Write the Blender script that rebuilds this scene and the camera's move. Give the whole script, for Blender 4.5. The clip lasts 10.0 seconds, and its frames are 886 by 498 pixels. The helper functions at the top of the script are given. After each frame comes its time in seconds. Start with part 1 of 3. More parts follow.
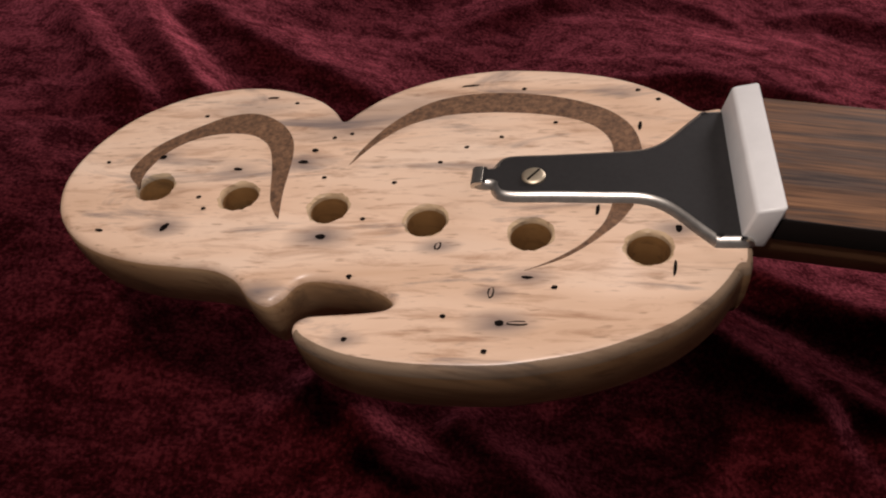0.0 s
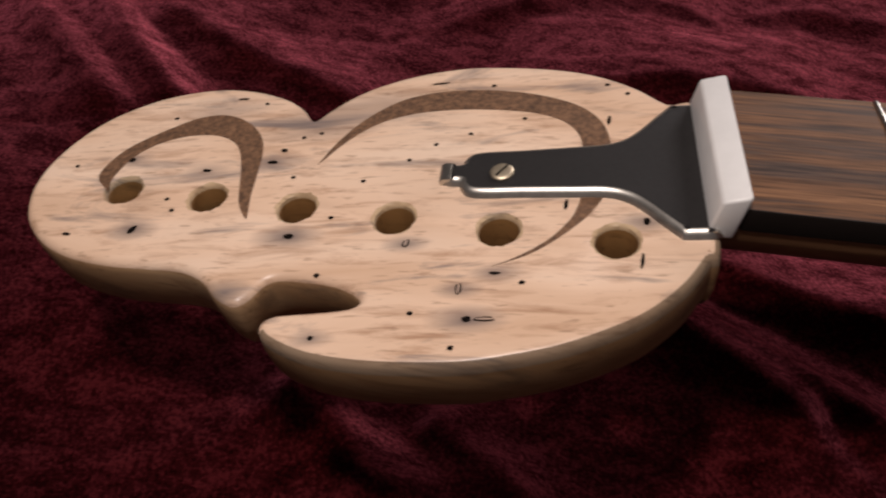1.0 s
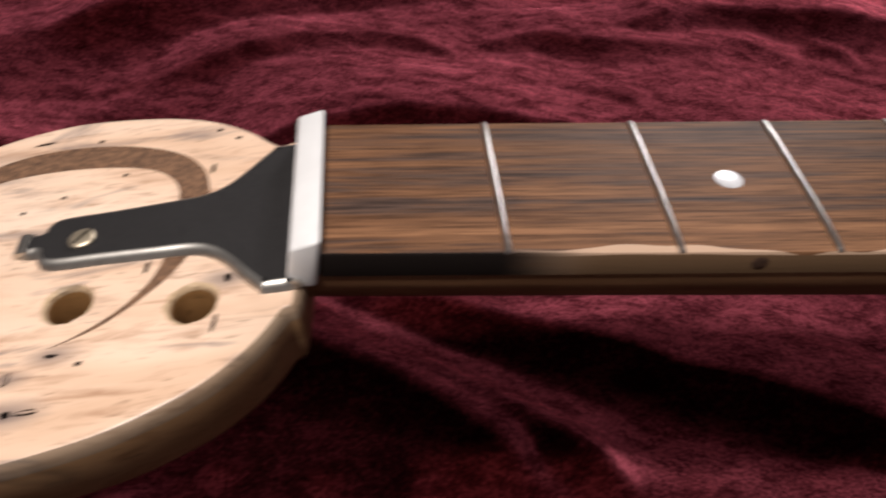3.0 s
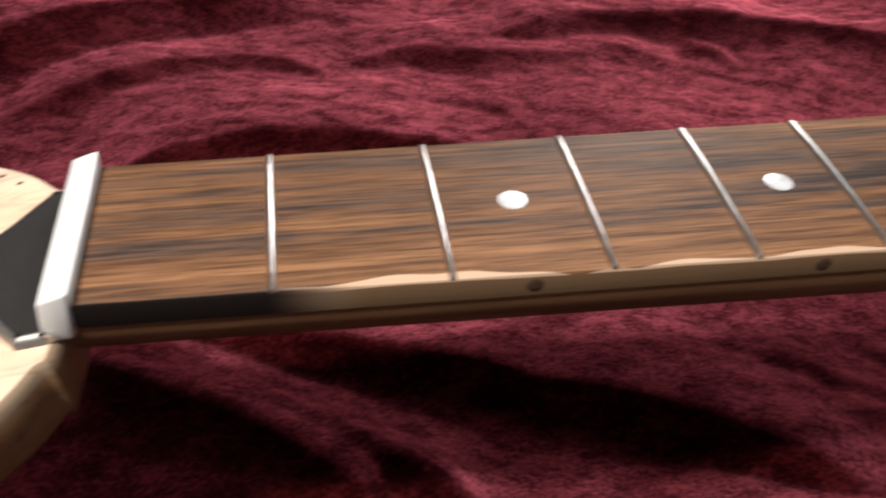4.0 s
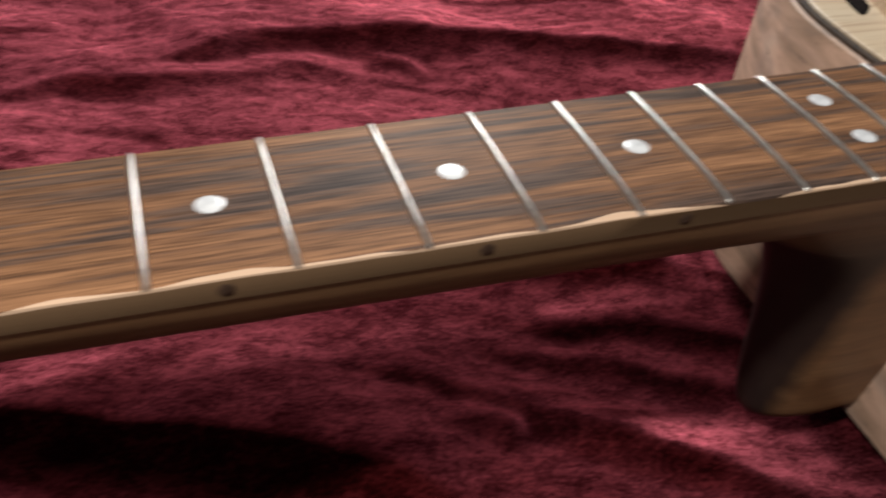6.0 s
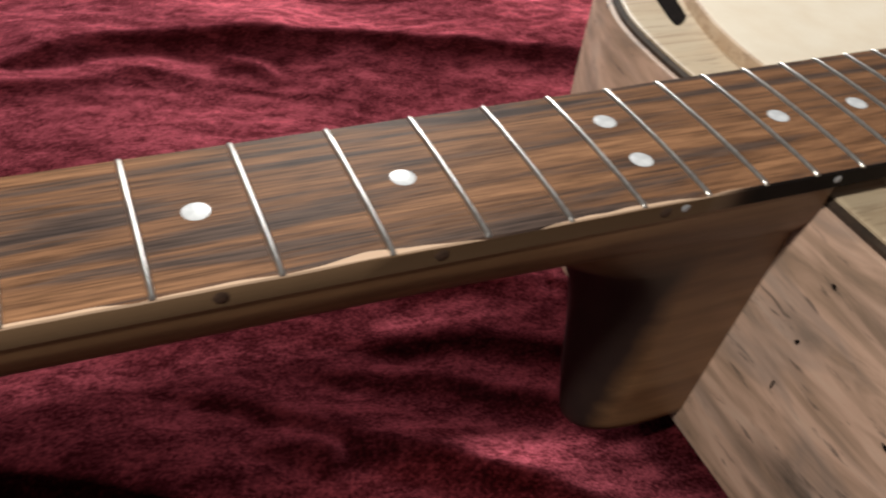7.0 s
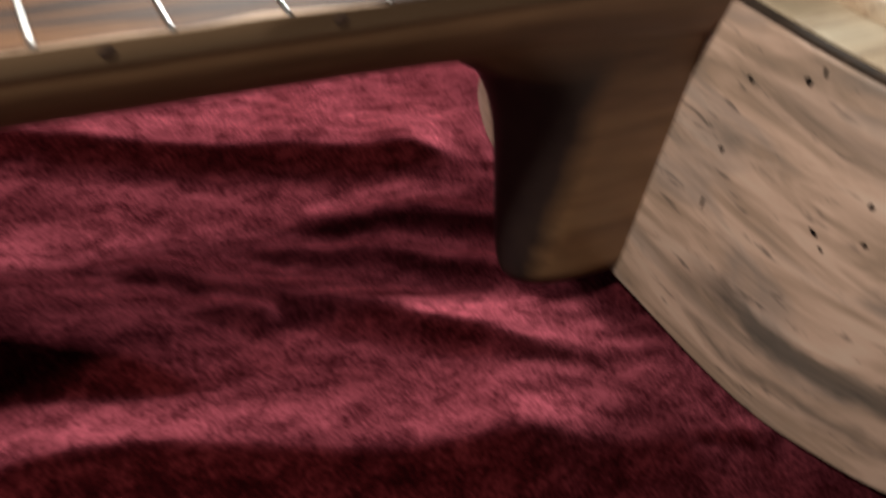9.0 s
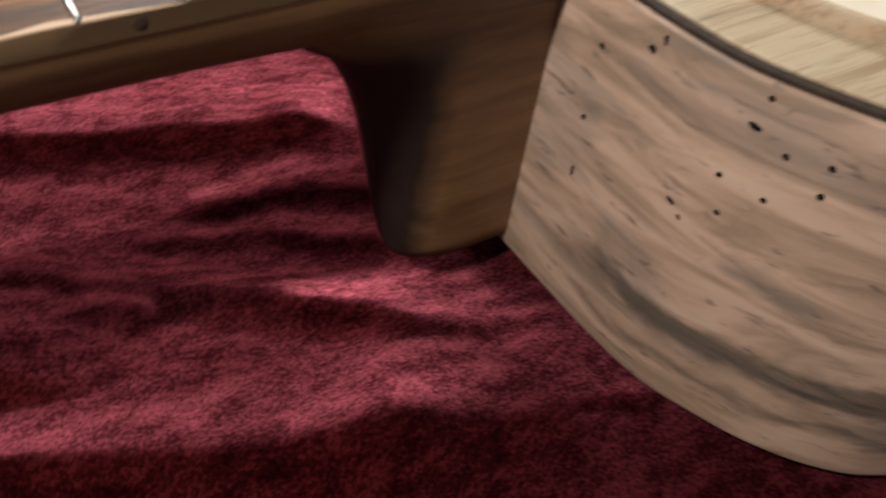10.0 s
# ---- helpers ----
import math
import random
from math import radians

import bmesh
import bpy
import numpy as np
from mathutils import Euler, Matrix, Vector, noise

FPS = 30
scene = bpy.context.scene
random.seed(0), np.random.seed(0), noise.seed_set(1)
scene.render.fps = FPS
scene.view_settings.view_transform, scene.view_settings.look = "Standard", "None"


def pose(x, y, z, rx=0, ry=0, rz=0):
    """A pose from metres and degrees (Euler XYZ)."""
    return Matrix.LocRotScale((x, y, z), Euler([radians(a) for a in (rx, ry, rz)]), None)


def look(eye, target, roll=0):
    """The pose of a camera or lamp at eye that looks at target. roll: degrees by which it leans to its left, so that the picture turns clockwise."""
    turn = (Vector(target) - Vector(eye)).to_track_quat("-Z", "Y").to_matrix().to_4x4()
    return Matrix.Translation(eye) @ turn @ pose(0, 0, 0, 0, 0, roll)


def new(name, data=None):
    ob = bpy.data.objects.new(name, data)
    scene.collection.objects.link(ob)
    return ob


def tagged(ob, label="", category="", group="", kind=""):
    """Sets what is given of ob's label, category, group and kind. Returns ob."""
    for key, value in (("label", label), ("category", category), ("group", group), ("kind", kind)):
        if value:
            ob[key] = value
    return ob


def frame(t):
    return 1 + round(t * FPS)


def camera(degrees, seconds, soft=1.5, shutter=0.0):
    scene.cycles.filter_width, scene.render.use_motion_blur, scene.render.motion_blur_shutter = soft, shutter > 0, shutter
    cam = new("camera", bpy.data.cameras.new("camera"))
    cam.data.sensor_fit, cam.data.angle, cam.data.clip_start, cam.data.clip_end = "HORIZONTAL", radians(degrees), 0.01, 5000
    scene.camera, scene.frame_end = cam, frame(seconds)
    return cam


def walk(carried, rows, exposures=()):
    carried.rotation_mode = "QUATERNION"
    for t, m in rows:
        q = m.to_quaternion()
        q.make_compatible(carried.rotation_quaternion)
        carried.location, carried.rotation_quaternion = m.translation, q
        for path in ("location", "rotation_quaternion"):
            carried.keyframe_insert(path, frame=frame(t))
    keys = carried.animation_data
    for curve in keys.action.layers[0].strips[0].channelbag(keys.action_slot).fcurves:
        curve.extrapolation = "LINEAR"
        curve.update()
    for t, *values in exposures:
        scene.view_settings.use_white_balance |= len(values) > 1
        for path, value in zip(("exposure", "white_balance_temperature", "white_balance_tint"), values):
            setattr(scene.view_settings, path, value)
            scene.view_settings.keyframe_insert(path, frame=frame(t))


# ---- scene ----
cam = camera(54.4, 10.0, 2.1, 0.85)
PATH = [
    (0, (-0.059, -0.155, 0.12), (-0.157, 1.223, -1.327), 3.6),
    (0.5, (-0.058, -0.155, 0.12), (-0.159, 1.22, -1.329), 3.2),
    (1, (-0.053, -0.155, 0.118), (-0.14, 1.234, -1.318), 3.0),
    (1.5, (-0.043, -0.149, 0.118), (-0.095, 1.239, -1.321), 2.6),
    (2, (-0.028, -0.144, 0.115), (-0.038, 1.267, -1.302), 2.4),
    (2.5, (-0.011, -0.142, 0.113), (0.083, 1.297, -1.272), 3.4),
    (3, (0.008, -0.14, 0.112), (0.199, 1.312, -1.249), 4.2),
    (3.2, (0.017, -0.139, 0.112), (0.218, 1.317, -1.244), 3.7),
    (4.3, (0.053, -0.138, 0.116), (0.413, 1.313, -1.213), 4.7),
    (4.5, (0.059, -0.14, 0.113), (0.468, 1.325, -1.186), 5.7),
    (5, (0.081, -0.14, 0.116), (0.566, 1.306, -1.178), 6.4),
    (5.5, (0.109, -0.142, 0.122), (0.653, 1.255, -1.201), 6.8),
    (6, (0.14, -0.15, 0.115), (0.727, 1.255, -1.182), 5.9),
    (6.2, (0.151, -0.15, 0.119), (0.772, 1.23, -1.189), 7.1),
    (7.3, (0.185, -0.152, 0.123), (0.953, 1.152, -1.184), 7.4),
    (7.5, (0.183, -0.155, 0.119), (0.974, 1.147, -1.177), 6.6),
    (8, (0.173, -0.172, 0.106), (0.988, 1.201, -1.098), 6.1),
    (8.5, (0.169, -0.179, 0.101), (0.98, 1.229, -1.065), 6.6),
    (9, (0.183, -0.186, 0.08), (0.995, 1.117, -1.202), 6.3),
    (9.5, (0.207, -0.192, 0.075), (0.983, 1.079, -1.26), 5.3),
    (10, (0.216, -0.192, 0.089), (1.04, 1.0, -1.29), 4.4),
]
EXPOSURES = [(0, -0.25, 6700, 19), (2, -0.25, 6700, 20), (2.5, -0.24, 6650, 21), (3.0, 0.40, 6350, 14), (4.5, 1.0, 6300, 8), (6.0, 0.96, 6300, 6), (7.5, 1.08, 6300, 4), (10, 1.12, 6300, 4)]
walk(cam, [(t, look(eye, target, roll)) for t, eye, target, roll in PATH], EXPOSURES)

# ---- world, lamp and exposure ----
world = bpy.data.worlds.new("room_air")
scene.world = world
world.use_nodes = True
world.node_tree.nodes["Background"].inputs[0].default_value = (0.62, 0.58, 0.56, 1)
world.node_tree.nodes["Background"].inputs[1].default_value = 0.011

def lamp_at(name, eye, target, size, power, colour):
    data = bpy.data.lights.new(name, "AREA")
    data.shape, data.size, data.energy, data.color = "DISK", size, power, colour
    ob = new(name, data)
    ob.matrix_world = look(eye, target)
    return ob


# a lamp hanging low over the headstock, and a second one across the room
lamp_at("hanging_lamp_light", (-0.15, -0.15, 0.56), (-0.02, 0.0, -0.1), 0.06, 3.35, (1.0, 0.93, 0.85))
lamp_at("far_lamp_light", (0.60, 1.12, 0.66), (0.22, 0.1, -0.1), 0.40, 9.5, (1.0, 0.97, 0.95))


# ---- materials ----
def material(name, rough=0.5, metal=0.0, base=(0.5, 0.5, 0.5)):
    m = bpy.data.materials.new(name)
    m.use_nodes = True
    p = m.node_tree.nodes["Principled BSDF"]
    p.inputs["Base Color"].default_value = (*base, 1)
    p.inputs["Roughness"].default_value = rough
    p.inputs["Metallic"].default_value = metal
    return m, m.node_tree.nodes, m.node_tree.links, p


def coords(nodes, links, scale=(1, 1, 1), rot=(0, 0, 0)):
    tc = nodes.new("ShaderNodeTexCoord")
    mp = nodes.new("ShaderNodeMapping")
    mp.inputs["Scale"].default_value = scale
    mp.inputs["Rotation"].default_value = rot
    links.new(tc.outputs["Object"], mp.inputs[0])
    return mp.outputs[0]


def noise_tex(nodes, links, vec, scale, detail=4.0, rough=0.55, distort=0.0):
    n = nodes.new("ShaderNodeTexNoise")
    n.inputs["Scale"].default_value = scale
    n.inputs["Detail"].default_value = detail
    n.inputs["Roughness"].default_value = rough
    n.inputs["Distortion"].default_value = distort
    links.new(vec, n.inputs["Vector"])
    return n.outputs[0]


def ramp(nodes, links, fac, stops):
    r = nodes.new("ShaderNodeValToRGB")
    while len(r.color_ramp.elements) < len(stops):
        r.color_ramp.elements.new(0.5)
    for e, (pos, col) in zip(r.color_ramp.elements, stops):
        e.position = pos
        e.color = (*col, 1) if len(col) == 3 else col
    links.new(fac, r.inputs[0])
    return r.outputs[0]


def grey(a):
    return (a, a, a)


def mix(nodes, links, fac, a, b, blend="MIX"):
    m = nodes.new("ShaderNodeMix")
    m.data_type, m.blend_type = "RGBA", blend
    for socket, value in ((m.inputs[0], fac), (m.inputs[6], a), (m.inputs[7], b)):
        if isinstance(value, (int, float)):
            socket.default_value = value
        elif isinstance(value, tuple):
            socket.default_value = (*value, 1)
        else:
            links.new(value, socket)
    return m.outputs[2]


def calc(nodes, links, op, a, b=0.0, c=0.0):
    m = nodes.new("ShaderNodeMath")
    m.operation = op
    for socket, value in zip(m.inputs, (a, b, c)):
        if isinstance(value, (int, float)):
            socket.default_value = value
        else:
            links.new(value, socket)
    return m.outputs[0]


def bump(nodes, links, p, height, strength=0.3, dist=0.001):
    b = nodes.new("ShaderNodeBump")
    b.inputs["Strength"].default_value = strength
    b.inputs["Distance"].default_value = dist
    links.new(height, b.inputs["Height"])
    links.new(b.outputs[0], p.inputs["Normal"])


def velvet():
    m, n, l, p = material("crushed_velvet", 0.9)
    v = coords(n, l, (0.6, 1.0, 1.0), (0, 0, 0.12))
    blotch = noise_tex(n, l, v, 130, 5, 0.65, 0.5)
    fine = noise_tex(n, l, coords(n, l), 780, 3, 0.6)
    nap = calc(n, l, "MULTIPLY_ADD", fine, 0.5, calc(n, l, "MULTIPLY", blotch, 0.5))
    l.new(ramp(n, l, nap, [(0.40, (0.007, 0.0006, 0.0009)), (0.51, (0.019, 0.0017, 0.0022)), (0.61, (0.050, 0.0055, 0.0065))]), p.inputs["Base Color"])
    p.inputs["Specular IOR Level"].default_value = 0.0
    p.inputs["Sheen Weight"].default_value = 1.0
    p.inputs["Sheen Roughness"].default_value = 0.42
    l.new(ramp(n, l, nap, [(0.42, (0.16, 0.028, 0.040)), (0.60, (0.80, 0.172, 0.242))]), p.inputs["Sheen Tint"])
    # the pile leans away along +y, so that it shines on one flank of a fold and goes dark on the other
    geo = n.new("ShaderNodeNewGeometry")
    lean = n.new("ShaderNodeVectorMath")
    lean.operation = "ADD"
    lean.inputs[1].default_value = (0.10, 0.37, 0.0)
    l.new(geo.outputs["Normal"], lean.inputs[0])
    unit = n.new("ShaderNodeVectorMath")
    unit.operation = "NORMALIZE"
    l.new(lean.outputs[0], unit.inputs[0])
    b = n.new("ShaderNodeBump")
    b.inputs["Strength"].default_value = 0.35
    b.inputs["Distance"].default_value = 0.0009
    l.new(nap, b.inputs["Height"])
    l.new(unit.outputs[0], b.inputs["Normal"])
    l.new(b.outputs[0], p.inputs["Normal"])
    extra = n.new("ShaderNodeBsdfSheen")
    extra.inputs["Roughness"].default_value = 0.30
    l.new(ramp(n, l, nap, [(0.42, (0.14, 0.028, 0.040)), (0.60, (0.70, 0.158, 0.220))]), extra.inputs["Color"])
    l.new(b.outputs[0], extra.inputs["Normal"])
    add = n.new("ShaderNodeAddShader")
    l.new(p.outputs[0], add.inputs[0])
    l.new(extra.outputs[0], add.inputs[1])
    l.new(add.outputs[0], n["Material Output"].inputs["Surface"])
    return m


def pale_wood(name, tint=(1.0, 1.0, 1.0), stain=0.5, rough=0.38, halos=()):
    """Spalted pale wood: fine grain along x, grey streaks and dark spalt patches."""
    m, n, l, p = material(name, rough)
    grain = noise_tex(n, l, coords(n, l, (16, 300, 300)), 1.0, 8, 0.68, 0.5)
    wide = noise_tex(n, l, coords(n, l, (7, 45, 45)), 1.0, 4, 0.55, 0.8)
    grey_streak = noise_tex(n, l, coords(n, l, (13, 95, 95), (0, 0, 0.06)), 1.0, 5, 0.6, 1.2)
    col = ramp(n, l, wide, [(0.25, (0.62, 0.43, 0.29)), (0.5, (0.77, 0.585, 0.435)), (0.75, (0.81, 0.66, 0.52))])
    col = mix(n, l, 0.75, col, ramp(n, l, grain, [(0.28, (0.46, 0.34, 0.26)), (0.50, grey(1.0))]), "MULTIPLY")
    mask = ramp(n, l, grey_streak, [(0.56, grey(0)), (0.72, grey(stain))])
    col = mix(n, l, mask, col, (0.16, 0.145, 0.15))
    pore = noise_tex(n, l, coords(n, l, (55, 900, 900)), 1.0, 2, 0.5)
    col = mix(n, l, ramp(n, l, pore, [(0.62, grey(0)), (0.72, grey(0.55))]), col, (0.30, 0.19, 0.12))
    for hx, hy, reach, depth in halos:
        off = n.new("ShaderNodeVectorMath")
        off.operation = "MULTIPLY_ADD"
        tc = n.new("ShaderNodeTexCoord")
        l.new(tc.outputs["Object"], off.inputs[0])
        off.inputs[1].default_value = (1.0 / reach, 2.0 / reach, 0)
        off.inputs[2].default_value = (-hx / reach, -2.0 * hy / reach, 0)
        far = n.new("ShaderNodeVectorMath")
        far.operation = "LENGTH"
        l.new(off.outputs[0], far.inputs[0])
        ragged = calc(n, l, "ADD", far.outputs["Value"], calc(n, l, "MULTIPLY_ADD", grey_streak, 1.2, -0.6))
        col = mix(n, l, ramp(n, l, ragged, [(0.1, grey(depth)), (1.0, grey(0))]), col, (0.13, 0.115, 0.12))
    col = mix(n, l, 1.0, col, tint, "MULTIPLY")
    l.new(col, p.inputs["Base Color"])
    p.inputs["Coat Weight"].default_value = 0.12
    p.inputs["Coat Roughness"].default_value = 0.3
    bump(n, l, p, grain, 0.12, 0.0004)
    return m


def spalted_side():
    """Side of the body: pinkish pale wood, grey veins along it, a black spalt band low down."""
    m, n, l, p = material("spalted_side_wood", 0.55)
    tc = n.new("ShaderNodeTexCoord")
    sep = n.new("ShaderNodeSeparateXYZ")
    l.new(tc.outputs["Object"], sep.inputs[0])
    vein = noise_tex(n, l, coords(n, l, (16, 16, 100), (0.06, 0, 0)), 1.0, 6, 0.6, 0.9)
    broad = noise_tex(n, l, coords(n, l, (9, 9, 34), (0.1, 0, 0)), 1.0, 4, 0.55, 1.2)
    wobble = noise_tex(n, l, coords(n, l, (26, 26, 50)), 1.0, 4, 0.6)
    col = ramp(n, l, vein, [(0.22, (0.16, 0.115, 0.085)), (0.40, (0.33, 0.215, 0.15)), (0.56, (0.51, 0.332, 0.245)), (0.8, (0.58, 0.42, 0.325))])
    col = mix(n, l, ramp(n, l, broad, [(0.53, grey(0)), (0.65, grey(0.42)), (0.74, grey(0.12))]), col, (0.15, 0.13, 0.12))
    # height along the side, 0 at the back and 1 at the top, made uneven
    level = calc(n, l, "MULTIPLY_ADD", sep.outputs[2], 8.4, 1.10)
    level = calc(n, l, "ADD", level, calc(n, l, "MULTIPLY_ADD", wobble, 0.20, -0.10))
    bands = ramp(n, l, level, [(0.10, grey(0)), (0.135, grey(0.55)), (0.16, grey(0.05)), (0.20, grey(0.15)), (0.245, grey(0.85)), (0.30, grey(0.8)), (0.335, grey(0.0)), (0.78, grey(0.0)), (0.86, grey(0.5)), (0.92, grey(0.1))])
    along = calc(n, l, "MULTIPLY_ADD", sep.outputs[1], -22.0, -0.75)
    along = ramp(n, l, calc(n, l, "ADD", along, calc(n, l, "MULTIPLY", broad, 0.5)), [(0.3, grey(0.12)), (0.8, grey(1.0))])
    ragged = ramp(n, l, vein, [(0.42, grey(1.0)), (0.68, grey(0.75))])
    col = mix(n, l, calc(n, l, "MULTIPLY", calc(n, l, "MULTIPLY", bands, along), ragged), col, (0.050, 0.043, 0.035))
    fleck = noise_tex(n, l, coords(n, l, (75, 75, 330), (0.25, 0, 0)), 1.0, 3, 0.6, 0.4)
    col = mix(n, l, ramp(n, l, fleck, [(0.61, grey(0)), (0.72, grey(0.75))]), col, (0.085, 0.062, 0.05))
    l.new(col, p.inputs["Base Color"])
    bump(n, l, p, vein, 0.2, 0.0006)
    return m


def rosewood():
    """Striped dark fretboard wood with pale sapwood along one edge."""
    m, n, l, p = material("striped_rosewood", 0.5)
    p.inputs["Specular IOR Level"].default_value = 0.04
    fine_stripe = noise_tex(n, l, coords(n, l, (5.5, 210, 210), (0, 0, 0.03)), 1.0, 6, 0.62, 1.1)
    wide_stripe = noise_tex(n, l, coords(n, l, (4.5, 62, 62), (0, 0, -0.04)), 1.0, 5, 0.6, 2.0)
    stripe = calc(n, l, "MULTIPLY_ADD", fine_stripe, 0.66, calc(n, l, "MULTIPLY_ADD", wide_stripe, 0.62, -0.14))
    pore = noise_tex(n, l, coords(n, l, (60, 1500, 1500)), 1.0, 3, 0.6)
    col = ramp(n, l, stripe, [(0.33, (0.042, 0.029, 0.025)), (0.42, (0.090, 0.056, 0.042)), (0.49, (0.150, 0.073, 0.038)), (0.66, (0.275, 0.136, 0.068))])
    col = mix(n, l, 0.8, col, ramp(n, l, pore, [(0.34, grey(0.35)), (0.58, grey(1.05))]), "MULTIPLY")
    tc = n.new("ShaderNodeTexCoord")
    sep = n.new("ShaderNodeSeparateXYZ")
    l.new(tc.outputs["Object"], sep.inputs[0])
    x, y, z = sep.outputs
    # distance in from the bass edge, which widens along the neck
    edge = calc(n, l, "ADD", y, calc(n, l, "MULTIPLY_ADD", x, 0.0148, 0.0213))
    wav = noise_tex(n, l, coords(n, l, (24, 0.01, 0.01)), 1.0, 2, 0.5)
    reach = calc(n, l, "MULTIPLY_ADD", wav, 0.0105, -0.0042)
    ends = ramp(n, l, x, [(0.036, grey(0)), (0.052, grey(1)), (0.325, grey(1)), (0.337, grey(0))])
    sap = calc(n, l, "MULTIPLY", calc(n, l, "LESS_THAN", edge, reach), ends)
    col = mix(n, l, sap, col, (0.50, 0.34, 0.235))
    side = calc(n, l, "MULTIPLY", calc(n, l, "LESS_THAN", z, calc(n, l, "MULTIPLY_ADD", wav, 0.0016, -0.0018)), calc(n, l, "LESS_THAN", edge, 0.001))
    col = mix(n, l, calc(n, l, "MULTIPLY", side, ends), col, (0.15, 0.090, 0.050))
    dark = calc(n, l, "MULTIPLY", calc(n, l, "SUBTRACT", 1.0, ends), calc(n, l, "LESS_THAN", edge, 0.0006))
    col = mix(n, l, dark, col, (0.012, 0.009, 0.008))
    l.new(col, p.inputs["Base Color"])
    bump(n, l, p, pore, 0.12, 0.0003)
    return m


def neck_wood():
    """Red-brown neck wood; the neck's shade on the heel's front is put in as near-black."""
    m, n, l, p = material("neck_wood", 0.42)
    g = noise_tex(n, l, coords(n, l, (7, 120, 60)), 1.0, 5, 0.6, 0.6)
    big = noise_tex(n, l, coords(n, l, (10, 25, 25)), 1.0, 3, 0.5, 0.5)
    fine = noise_tex(n, l, coords(n, l, (30, 600, 400)), 1.0, 3, 0.6)
    col = ramp(n, l, g, [(0.3, (0.165, 0.076, 0.036)), (0.55, (0.29, 0.152, 0.072)), (0.75, (0.37, 0.212, 0.104))])
    col = mix(n, l, 0.5, col, ramp(n, l, big, [(0.3, grey(0.6)), (0.7, grey(1.0))]), "MULTIPLY")
    col = mix(n, l, 0.35, col, ramp(n, l, fine, [(0.35, grey(0.45)), (0.6, grey(1.0))]), "MULTIPLY")
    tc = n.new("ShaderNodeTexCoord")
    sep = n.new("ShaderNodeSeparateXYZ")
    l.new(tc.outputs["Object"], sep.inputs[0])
    # shade under the neck, painted into the colour of the heel's front
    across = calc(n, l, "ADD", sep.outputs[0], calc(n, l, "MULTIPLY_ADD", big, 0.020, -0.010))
    heel_shade = ramp(n, l, calc(n, l, "MULTIPLY_ADD", across, 40.0, -12.85), [(0.28, grey(0.93)), (0.66, grey(0.0))])
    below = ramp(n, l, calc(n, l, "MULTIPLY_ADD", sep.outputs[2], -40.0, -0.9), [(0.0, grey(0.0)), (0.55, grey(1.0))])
    col = mix(n, l, calc(n, l, "MULTIPLY", heel_shade, below), col, (0.020, 0.013, 0.014))
    l.new(col, p.inputs["Base Color"])
    bump(n, l, p, g, 0.1, 0.0004)
    return m


def speckled(name, dark, light, scale, rough=0.6, metal=0.0, relief=0.2):
    m, n, l, p = material(name, rough, metal)
    s = noise_tex(n, l, coords(n, l), scale, 4, 0.65)
    w = noise_tex(n, l, coords(n, l), scale * 0.12, 3, 0.5)
    col = ramp(n, l, s, [(0.32, dark), (0.68, light)])
    col = mix(n, l, 0.35, col, ramp(n, l, w, [(0.3, grey(0.55)), (0.7, grey(1.0))]), "MULTIPLY")
    l.new(col, p.inputs["Base Color"])
    bump(n, l, p, s, relief, 0.0003)
    return m


M_VELVET = velvet()
HALOS = [(-0.1485, 0.0116, 0.006, 0.6), (-0.1384, -0.0155, 0.007, 0.6), (-0.0974, -0.0192, 0.008, 0.6), (-0.0556, -0.0364, 0.005, 0.5), (-0.0532, -0.0448, 0.008, 0.6), (-0.0482, -0.0320, 0.006, 0.5),
         (-0.1081, 0.0083, 0.008, 0.6), (-0.0158, -0.0172, 0.006, 0.5), (-0.0689, -0.0224, 0.005, 0.5), (-0.0854, -0.0497, 0.005, 0.5), (-0.108, -0.0365, 0.007, 0.7), (-0.1253, 0.006, 0.007, 0.4), (-0.080, 0.030, 0.018, 0.35), (-0.098, 0.024, 0.016, 0.45), (-0.128, 0.032, 0.014, 0.3)]
HALOS = [(0.971 * (x + 0.007 * y) - 0.0026, 0.971 * (y - 0.007 * x) - 0.0008, reach * 1.15, min(0.85, depth * 1.3)) for x, y, reach, depth in HALOS]
M_HEAD = pale_wood("pale_spalted_wood", (1.02, 0.96, 0.94), 0.8, 0.38, HALOS)
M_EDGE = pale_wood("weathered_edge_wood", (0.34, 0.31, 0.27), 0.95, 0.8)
# darker brown copy of the face wood, with side shade painted in
M_SHADED_SIDE = pale_wood("shaded_brown_wood", (0.40, 0.30, 0.19), 0.8, 0.6)
M_PALER_SIDE = pale_wood("paler_side_wood", (0.56, 0.46, 0.33), 0.6, 0.6)
M_CHIP = pale_wood("chipped_rim_wood", (0.72, 0.68, 0.56), 0.9, 0.75)
# tuner hole walls: darker copy of the wood, the hole's shade in its colour
M_BORE = pale_wood("shaded_bore_wood", (0.40, 0.27, 0.12), 0.5, 0.7)
M_RIM = pale_wood("rim_wood", (0.58, 0.58, 0.52), 0.35, 0.55)
M_SIDE = spalted_side()
M_BOARD = rosewood()
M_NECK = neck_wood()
M_CORK = speckled("brown_inlay", (0.065, 0.030, 0.014), (0.24, 0.125, 0.064), 700, 0.75)
M_NUT = speckled("bone_white", (0.76, 0.755, 0.745), (0.82, 0.815, 0.805), 120, 0.35, 0, 0.05)
M_PEARL = speckled("pearl", (0.44, 0.44, 0.46), (0.66, 0.66, 0.67), 260, 0.25, 0, 0.04)
